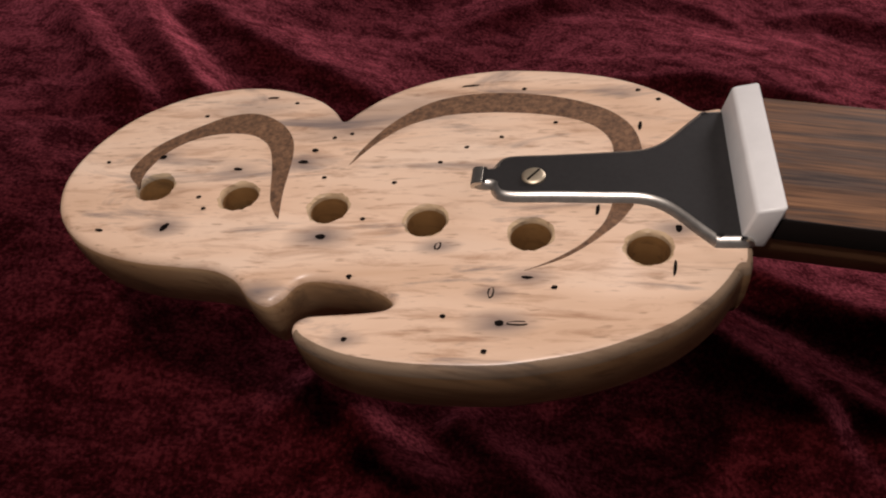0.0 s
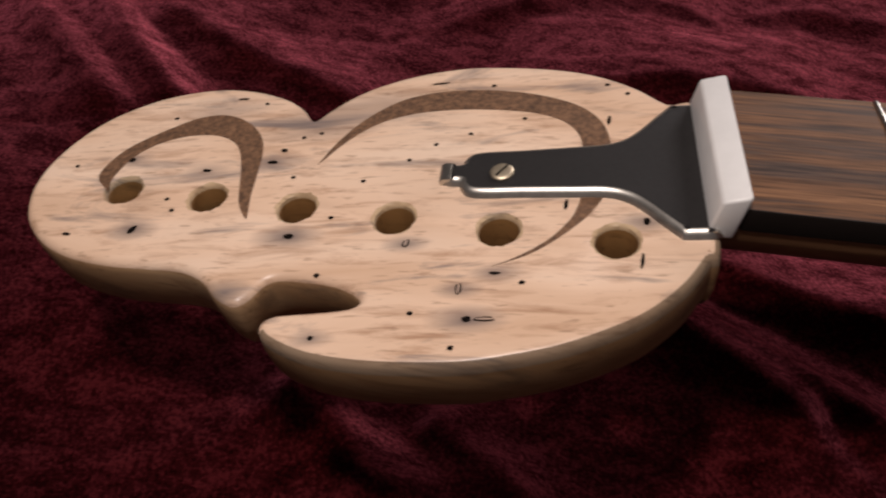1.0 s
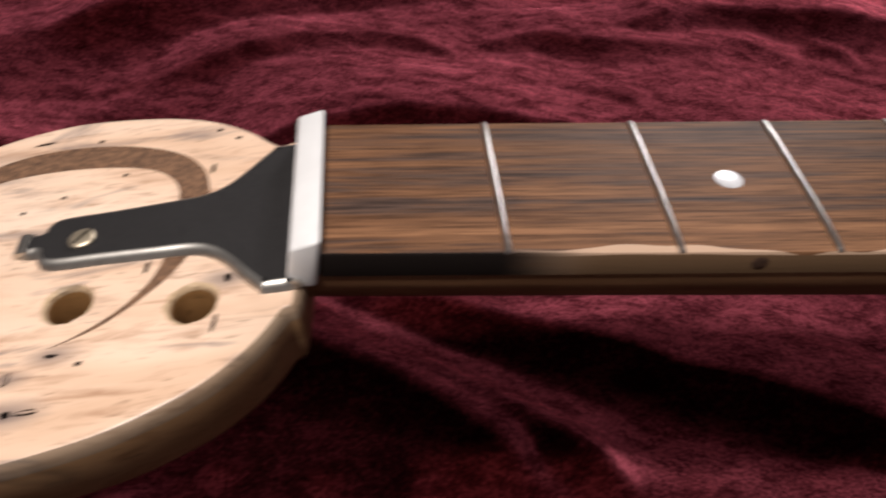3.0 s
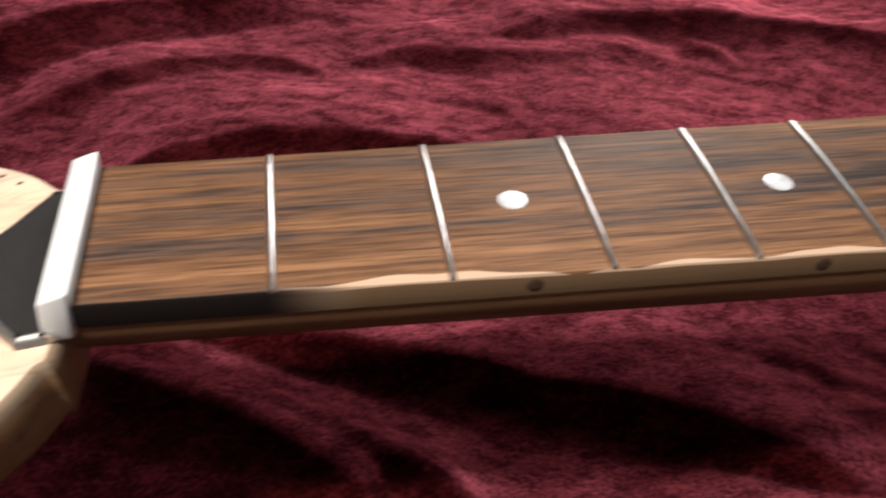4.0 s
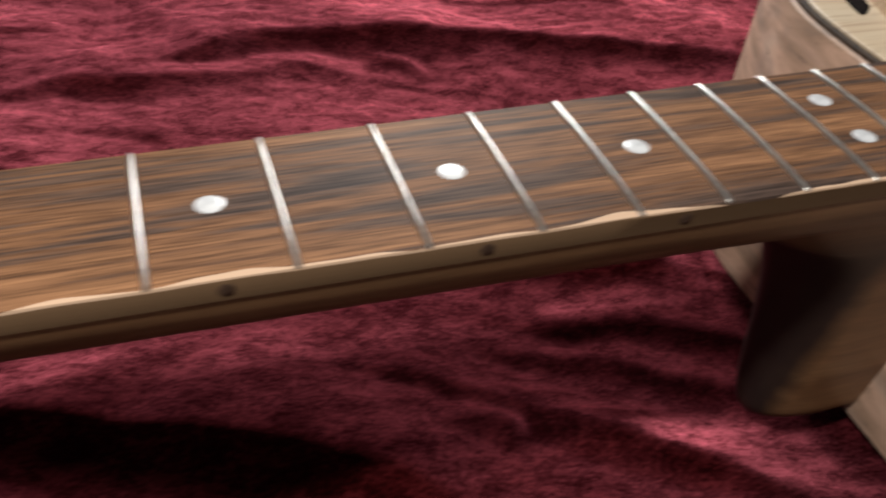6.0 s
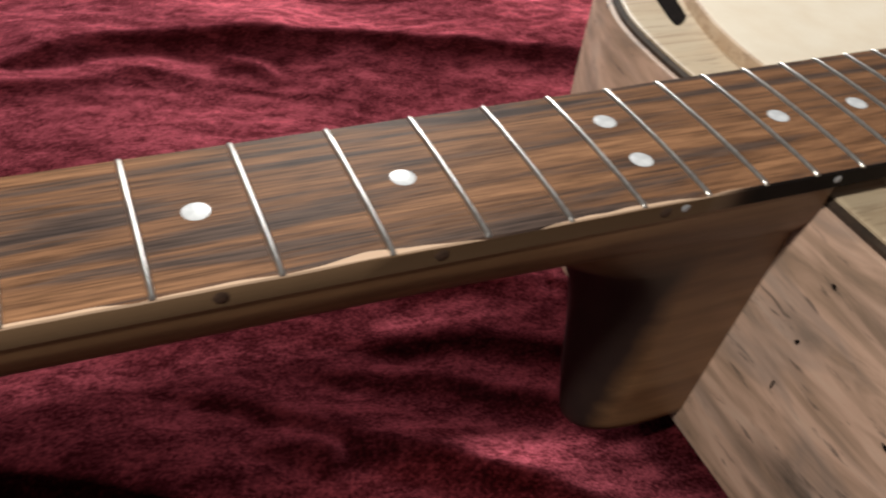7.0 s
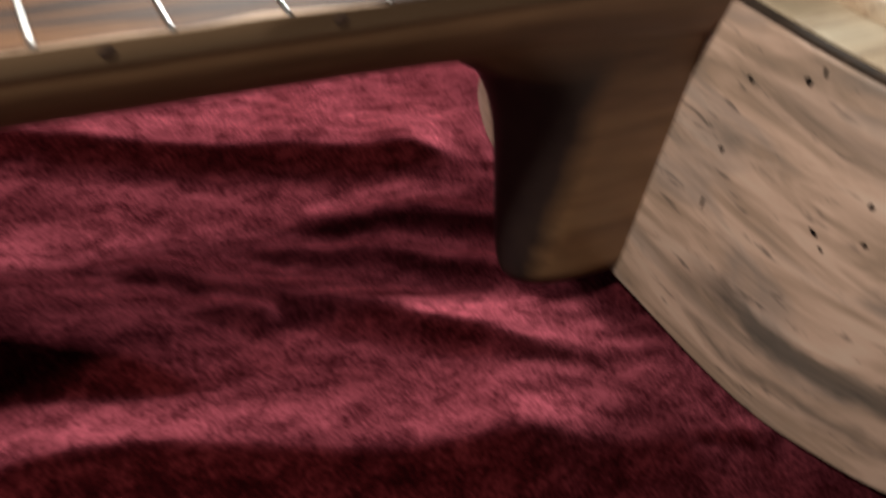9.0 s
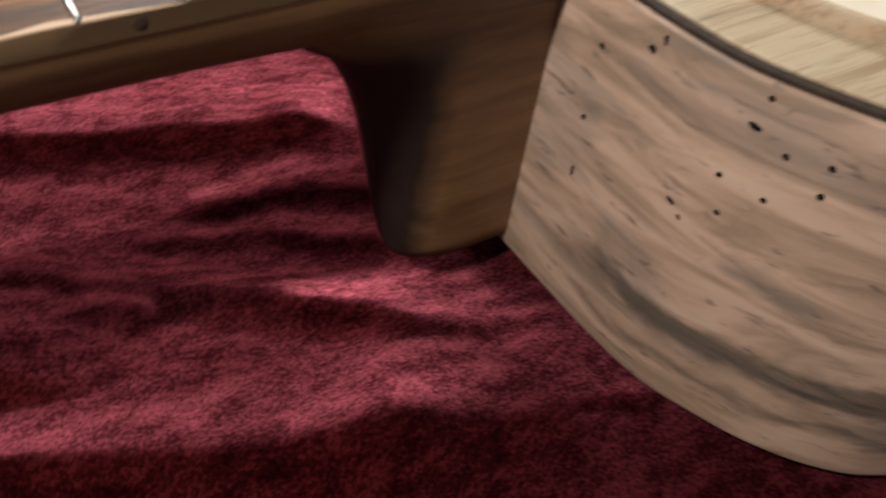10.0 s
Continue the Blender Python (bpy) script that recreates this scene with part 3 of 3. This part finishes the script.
for u, v in ((53.6, 36.9), (23.4, 34.7), (18.3, 30.4), (44.6, 21.9), (58.2, 16.5), (66.9, 12.8), (73.1, 7.0), (83.9, -0.4), (89.6, -13.2), (102.7, 2.0), (98.8, 19.5), (103.4, 18.0), (117.9, 34.1), (143.7, 29.3), (166.3, 10.0)):
    burrow(u, v, 0.66, 0.58)
for u, v in ((134.9, -4.6), (132.2, -8.9), (42.9, -34.8), (66.3, -43.1), (56.6, -52.3), (86.7, -49.7), (89.3, -31.8)):
    burrow(u, v, 0.68, 0.62)
for u, v, ln, wd, turn in ((107.7, 13.0, 1.2, 0.9, 0.3), (109.8, 8.3, 1.7, 0.9, 0.1), (125.8, 37.0, 2.0, 0.6, 0), (150.8, 11.6, 1.3, 1.2, 0.4), (127.3, 6.0, 1.5, 0.8, 0.1), (158.1, -16.4, 1.4, 0.6, 0.2),
                           (140.5, -15.5, 1.0, 2.0, 0.4), (98.9, -19.2, 1.4, 1.2, 0.2), (48.9, -32.0, 1.6, 0.6, 0.0), (54.0, -44.8, 1.2, 1.0, 0),
                           (68.6, 39.3, 3.4, 0.5, -0.1), (23.3, 19.5, 0.6, 2.4, 0.1), (33.8, -11.0, 0.6, 2.4, 0.12), (16.0, -17.2, 0.9, 1.5, 0.1), (17.4, -29.1, 0.5, 3.0, 0.12)):
    burrow(u, v, 0.85 * ln, 0.8 * wd, turn)
for u, v, ln, wd, turn in ((70.0, -22.4, 0.75, 1.3, 0.2), (56.5, -36.4, 0.75, 1.7, 0.1), (50.2, -44.8, 2.4, 0.62, 0.0)):
    loop_burrow(u, v, ln, wd, turn)


# metal cover plate on the headstock, with its screw and hooked tab
def plate_loop():
    side = [(0.8, 22.8), (4.5, 22.8), (8.2, 22.7), (8.7, 22.3), (12.0, 18.6), (16.4, 13.4), (20.0, 10.3), (24.5, 8.6), (32.0, 8.2), (44.0, 7.7), (55.5, 7.3), (58.6, 4.6), (58.9, 3.2), (62.6, 3.0)]
    fine = spline(side, 4, False)
    return np.concatenate([fine, (fine * (1, -1))[::-1]]) * mm


def cover_place(u, v, w):
    return head(u, v, w + 0.9 * mm)


PL = plate_loop()
cover = part("cover_plate", slab(PL, [(1.0 * mm, -2.0 * mm), (1.0 * mm, -1.3 * mm), (0.9 * mm, -0.9 * mm), (0.6 * mm, -0.35 * mm), (0.1 * mm, 0.1 * mm), (-0.9 * mm, 0.6 * mm)], cover_place, 1, 0), [M_NICKEL, M_BLACK], guitar, "metal cover plate with bright nickel edges, its dark reflection painted black")


def hook():
    bm = bmesh.new()
    prof = [(61.6, 1.9), (63.4, 1.9), (64.3, 1.2), (64.3, -0.1), (63.2, -0.1), (63.2, 0.8), (61.6, 0.9)]
    rows = [[bm.verts.new(head(u * mm, v * mm, w * mm)) for u, w in prof] for v in (-3.0, 3.0)]
    ring_faces(bm, rows[0], rows[1])
    bm.faces.new(rows[0])
    bm.faces.new(rows[1])
    return bm


part("hook_tab", hook(), M_NICKEL, cover)


def screw_head():
    """A low pan head, left uncut; its slot is a separate dark bar."""
    bm = bmesh.new()
    prev = None
    for r, h in ((2.9, 0.0), (2.9, 0.35), (2.65, 0.62), (2.2, 0.74), (1.1, 0.8)):
        ring = [bm.verts.new(head((49.0 + r * math.cos(k * math.pi / 14)) * mm, (-1.2 + r * math.sin(k * math.pi / 14)) * mm, (1.9 + h) * mm)) for k in range(28)]
        if prev:
            ring_faces(bm, prev, ring)
        prev = ring
    bm.faces.new(prev)
    return bm


def screw_slot():
    # dark bar across the head, painted as the slot's shade
    bm = bmesh.new()
    ring = []
    for du, dv in ((-2.3, -0.3), (2.3, -0.3), (2.3, 0.3), (-2.3, 0.3)):
        c, s_ = math.cos(2.2), math.sin(2.2)
        ring.append([bm.verts.new(head((49.0 + du * c - dv * s_) * mm, (-1.2 + du * s_ + dv * c) * mm, h * mm)) for h in (2.2, 2.74)])
    bm.faces.new([r[1] for r in ring])
    ring_faces(bm, [r[0] for r in ring], [r[1] for r in ring])
    return bm


screw = part("screw", screw_head(), M_SCREW, cover, "slotted nickel screw")
part("screw_slot", screw_slot(), M_HOLE_SHADE, cover, "", False)


# nut
def nut_mesh():
    """A block whose top slopes down towards the headstock."""
    bm = block(-0.0040, 0.0019, -0.0219, 0.0219, -0.0085, 0.0036, 0.0008, 3)
    for vert in bm.verts:
        x, y, z = vert.co
        slope = 0.0021 * (0.0019 - x) / 0.0059 if z > 0 else 0
        vert.co = (x - 0.0018 + (z + 0.002) * 0.10, y, z - slope)
    return bm


part("nut", nut_mesh(), M_NUT, guitar, "plain white bone nut with no string slots")

# fretboard, slightly arched across
BOARD_END = 0.474


def arch(y):
    return -y * y / (2 * 0.5)


def board_mesh():
    bm = bmesh.new()
    prev = None
    for x in np.linspace(0.0004, BOARD_END, 60):
        w = half_width(x)
        ring = [bm.verts.new((x, s * w, arch(w) - 0.0002 + arch(0) - 0.0003)) for s in (-1, 1)]
        tops = [bm.verts.new((x, f * w, arch(f * w))) for f in (-0.985, -0.8, -0.5, 0, 0.5, 0.8, 0.985)]
        lows = [bm.verts.new((x, s * (w - 0.0002), z)) for s, z in ((1, -0.0060), (1, -0.0062), (-1, -0.0062), (-1, -0.0060))]
        loop = [ring[0]] + tops + [ring[1]] + lows
        if prev:
            ring_faces(bm, prev, loop)
        else:
            bm.faces.new(loop)
        prev = loop
    bm.faces.new(prev)
    return bm


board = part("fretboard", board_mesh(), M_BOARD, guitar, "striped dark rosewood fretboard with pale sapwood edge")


def fret_mesh(w):
    """A round-topped wire, arched with the board, with rounded ends."""
    bm = bmesh.new()
    prev = None
    for f in (-1.0, -0.985, -0.94, -0.6, -0.3, 0, 0.3, 0.6, 0.94, 0.985, 1.0):
        y = f * (w - 0.0002)
        k = 0.35 if abs(f) == 1 else (0.8 if abs(f) == 0.985 else 1.0)
        ring = []
        for i in range(9):
            a = math.pi * i / 8
            ring.append(bm.verts.new((0.00074 * math.cos(a), y, arch(y) - 0.0003 + 0.0012 * math.sin(a) * k)))
        if prev:
            ring_faces(bm, prev, ring)
        else:
            bm.faces.new(ring)
        prev = ring
    bm.faces.new(prev)
    return bm


for n in range(1, 23):
    x = fret_x(n)
    me = mesh_of("fret", fret_mesh(half_width(x)), M_FRET)
    shared("fret", me, Matrix.Translation((x, 0, 0)), board)

dot_mesh = mesh_of("dot_inlay", domed_disc(0.0031, 0.00025, 28, 2), M_PEARL)
for n, y in ((3, 0), (5, 0), (7, 0), (9, 0), (12, 0.0098), (12, -0.0085), (15, 0), (17, 0), (19, 0), (21, 0)):
    shared("dot_inlay", dot_mesh, Matrix.Translation((fret_x(n - 0.5), y, arch(y) + 0.00006)), board, "white pearl dot")
dark_dot = mesh_of("side_dot", domed_disc(0.0018, 0.0002, 18, 2), M_MARK)
pale_dot = mesh_of("side_dot", domed_disc(0.0013, 0.0002, 18, 2), M_PEARL)
for n, dx, pale in ((3, 0, 0), (5, 0, 0), (7, 0, 0), (9, 0, 0), (12, -0.003, 0), (12, 0.003, 1), (15, 0, 1), (17, 0, 1)):
    x = fret_x(n - 0.5) + dx
    place = Matrix.Translation((x, -half_width(x) + 0.0001, -0.0032)) @ Matrix.Rotation(radians(90), 4, "X")
    shared("side_dot", pale_dot if pale else dark_dot, place, board, "pale side dot" if pale else "dark side dot")


# neck and heel: the neck's rounded back runs into a prow-shaped heel
def neck_mesh():
    bm = bmesh.new()
    prev = None
    for x in np.linspace(-0.004, 0.3682, 48):
        w = half_width(x)
        t = max(x, 0) / 0.295
        deep = 0.0153 + 0.0065 * t + 0.003 * max(0.0, (t - 0.85) / 0.25) ** 2
        ring = []
        for k in range(25):
            a = math.pi * k / 24
            ring.append(bm.verts.new((x, (w - 0.0005) * math.cos(a), -0.0061 - deep * math.sin(a) ** 0.8)))
        top = [bm.verts.new((x, s * (w - 0.0005), -0.0061)) for s in (1, -1)]
        if prev:
            for i in range(24):
                bm.faces.new((prev[i], prev[i + 1], ring[i + 1], ring[i]))
            bm.faces.new((lid[1], lid[0], top[0], top[1]))
        else:
            bm.faces.new(ring)
        prev, lid = ring, top
    bm.faces.new(prev)
    # front line of the heel: how far it reaches at each height
    front = [(-0.012, 0.2700), (-0.030, 0.2920), (-0.0345, 0.3000), (-0.040, 0.3052), (-0.049, 0.3100), (-0.062, 0.3140), (-0.080, 0.3168), (-0.100, 0.3194), (-0.116, 0.3225), (-0.1235, 0.3265), (-0.1275, 0.3320), (-0.1288, 0.3400)]
    prev = None
    for z, xf in spline(front, 4, False):
        q = (-z - 0.006) / 0.123
        hw = 0.0232 - 0.0125 * min(1.0, q) ** 0.9
        if z < -0.120:
            hw -= 0.0035 * ((-z - 0.120) / 0.009) ** 2
        nose = min(0.030, 0.3665 - xf - 0.004)
        ring = []
        for k in range(17):
            a = math.pi * k / 16 - math.pi / 2
            ring.append(bm.verts.new((xf + nose * (1 - math.cos(a) ** 0.85), hw * math.sin(a), z)))
        ring += [bm.verts.new((0.3694, hw, z)), bm.verts.new((0.3694, -hw, z))]
        if prev:
            ring_faces(bm, prev, ring)
        else:
            bm.faces.new(ring)
        prev = ring
    bm.faces.new(prev)
    return bm


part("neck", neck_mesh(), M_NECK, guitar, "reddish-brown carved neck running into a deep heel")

# body: shoulder, waist and lower bout in plan
half = [(0.3688, 0.0), (0.3684, 0.030), (0.3682, 0.060), (0.3705, 0.085), (0.3775, 0.106), (0.3850, 0.122), (0.3950, 0.136), (0.4080, 0.147), (0.430, 0.156), (0.465, 0.157), (0.52, 0.140), (0.56, 0.134), (0.62, 0.148), (0.70, 0.186), (0.78, 0.196), (0.84, 0.160), (0.868, 0.09), (0.875, 0.0)]
body_loop = spline(half + [(x, -y) for x, y in half[-2:0:-1]], 6)
TOP = -0.0118


def wall_ring(loop, levels, inner):
    """A closed wall: outer levels from top to bottom, then back up on the inside."""
    bm = bmesh.new()
    rings = [[bm.verts.new((x, y, h)) for x, y in offset(loop, d)] for h, d in levels]
    rings += [[bm.verts.new((x, y, h)) for x, y in offset(loop, inner)] for h in (levels[-1][0], levels[0][0])]
    for a, b in zip(rings, rings[1:] + rings[:1]):
        ring_faces(bm, a, b)
    return bm


body_side = part("body_side", wall_ring(body_loop, [(-0.0145, -0.0012), (-0.0148, -0.0004), (-0.0156, 0), (-0.128, 0), (-0.1300, -0.0005), (-0.1310, -0.002)], -0.030), M_SIDE, guitar, "pale spalted wooden side with grey veins and beetle holes")
part("binding", wall_ring(body_loop, [(-0.0128, -0.0030), (-0.0131, -0.0022), (-0.0150, -0.0020)], -0.006), M_BIND, guitar, "dark brown binding line")
rim_bm = slab(body_loop, [(TOP, -0.0062), (TOP, -0.0052), (TOP - 0.0003, -0.0046), (TOP - 0.0030, -0.0044)], flat)
part("top_rim", rim_bm, M_RIM, guitar, "pale greyish wooden rim round the top")
plate_half = [(0.3935, 0.0), (0.3930, 0.030), (0.3945, 0.058), (0.4000, 0.082), (0.4100, 0.104), (0.424, 0.118), (0.445, 0.126), (0.48, 0.122), (0.53, 0.108), (0.57, 0.105), (0.63, 0.118), (0.70, 0.152), (0.77, 0.163), (0.82, 0.134), (0.843, 0.075), (0.848, 0.0)]
plate_plan = spline(plate_half + [(x, -y) for x, y in plate_half[-2:0:-1]], 6)
part("top_plate", slab(plate_plan, [(-0.0063, -0.0026), (-0.0063, -0.0014), (-0.0066, -0.0005), (-0.0074, 0), (TOP - 0.0005, 0)], flat, 0, 1), [M_CREAM, M_PLATE_SIDE], guitar, "smooth cream wooden top plate raised above the rim")
part("back", slab(body_loop, [(-0.1295, -0.004), (-0.1318, -0.004)], flat), M_SIDE, guitar)

# beetle holes in the body side, dark caps with the pits' shade in their colour: place along the side and height
shoulder = np.array(half[:9])


def side_hole(y, z, length=0.0008, height=0.0007, turn=0.0):
    x = float(np.interp(abs(y), shoulder[:, 1], shoulder[:, 0]))
    x2 = float(np.interp(abs(y) + 0.004, shoulder[:, 1], shoulder[:, 0]))
    t = Vector((x2 - x, -0.004, 0)).normalized()
    out = Vector((t.y, -t.x, 0))
    c, s_ = math.cos(turn), math.sin(turn)
    bm = bmesh.new()
    jag = random.Random(int(-y * 9000 - z * 7000))
    ring = []
    for k in range(10):
        a = k * math.pi / 5
        wob = 1 + jag.uniform(-0.2, 0.2)
        du, dv = length * wob * math.cos(a), height * wob * math.sin(a)
        ring.append(bm.verts.new(Vector((x, y, z)) + out * 0.0008 + t * (du * c - dv * s_) + Vector((0, 0, du * s_ + dv * c))))
    low = [bm.verts.new(v.co - out * 0.002) for v in ring]
    ring_faces(bm, ring, low)
    bm.faces.new(ring)
    part("worm_hole", bm, M_HOLE_SHADE, body_side, "", False)


for y, z in ((-87.3, -43.3), (-99.1, -44.5), (-109.8, -28.7), (-92.8, -17.8), (-110, -36.9), (-39.3, -54.9), (-89.9, -54.4), (-100.1, -30.5)):
    side_hole(y * mm, z * mm)
for y, z, ln, ht, turn in ((-62.2, -17.6, 0.6, 1.8, 0.2), (-76.8, -59.3, 2.2, 0.8, -0.4), (-39.0, -75.2, 0.4, 2.2, 0.1), (-91.4, -26.4, 2.4, 1.0, -0.2), (-58.7, -21.9, 1.6, 0.9, -0.5), (-40.9, -30.5, 1.3, 0.7, -0.6), (-80.5, -62.5, 1.2, 0.6, -0.5)):
    side_hole(y * mm, z * mm, 0.7 * ln * mm, 0.7 * ht * mm, turn)


# flat near-black patch, painted shade for the gap between rim and top plate on the treble shoulder
def rim_gap_shade():
    edge = spline([(0.3885, 0.075), (0.3905, 0.086), (0.3965, 0.104), (0.405, 0.118), (0.409, 0.113), (0.4035, 0.100), (0.3985, 0.085), (0.3955, 0.079)], 4)
    return slab(edge, [(TOP + 0.00025, 0), (TOP - 0.002, 0)], flat)


part("rim_gap_shade", rim_gap_shade(), M_HOLE_SHADE, guitar, "flat dark patch painted as the shaded gap beside the top plate", False)
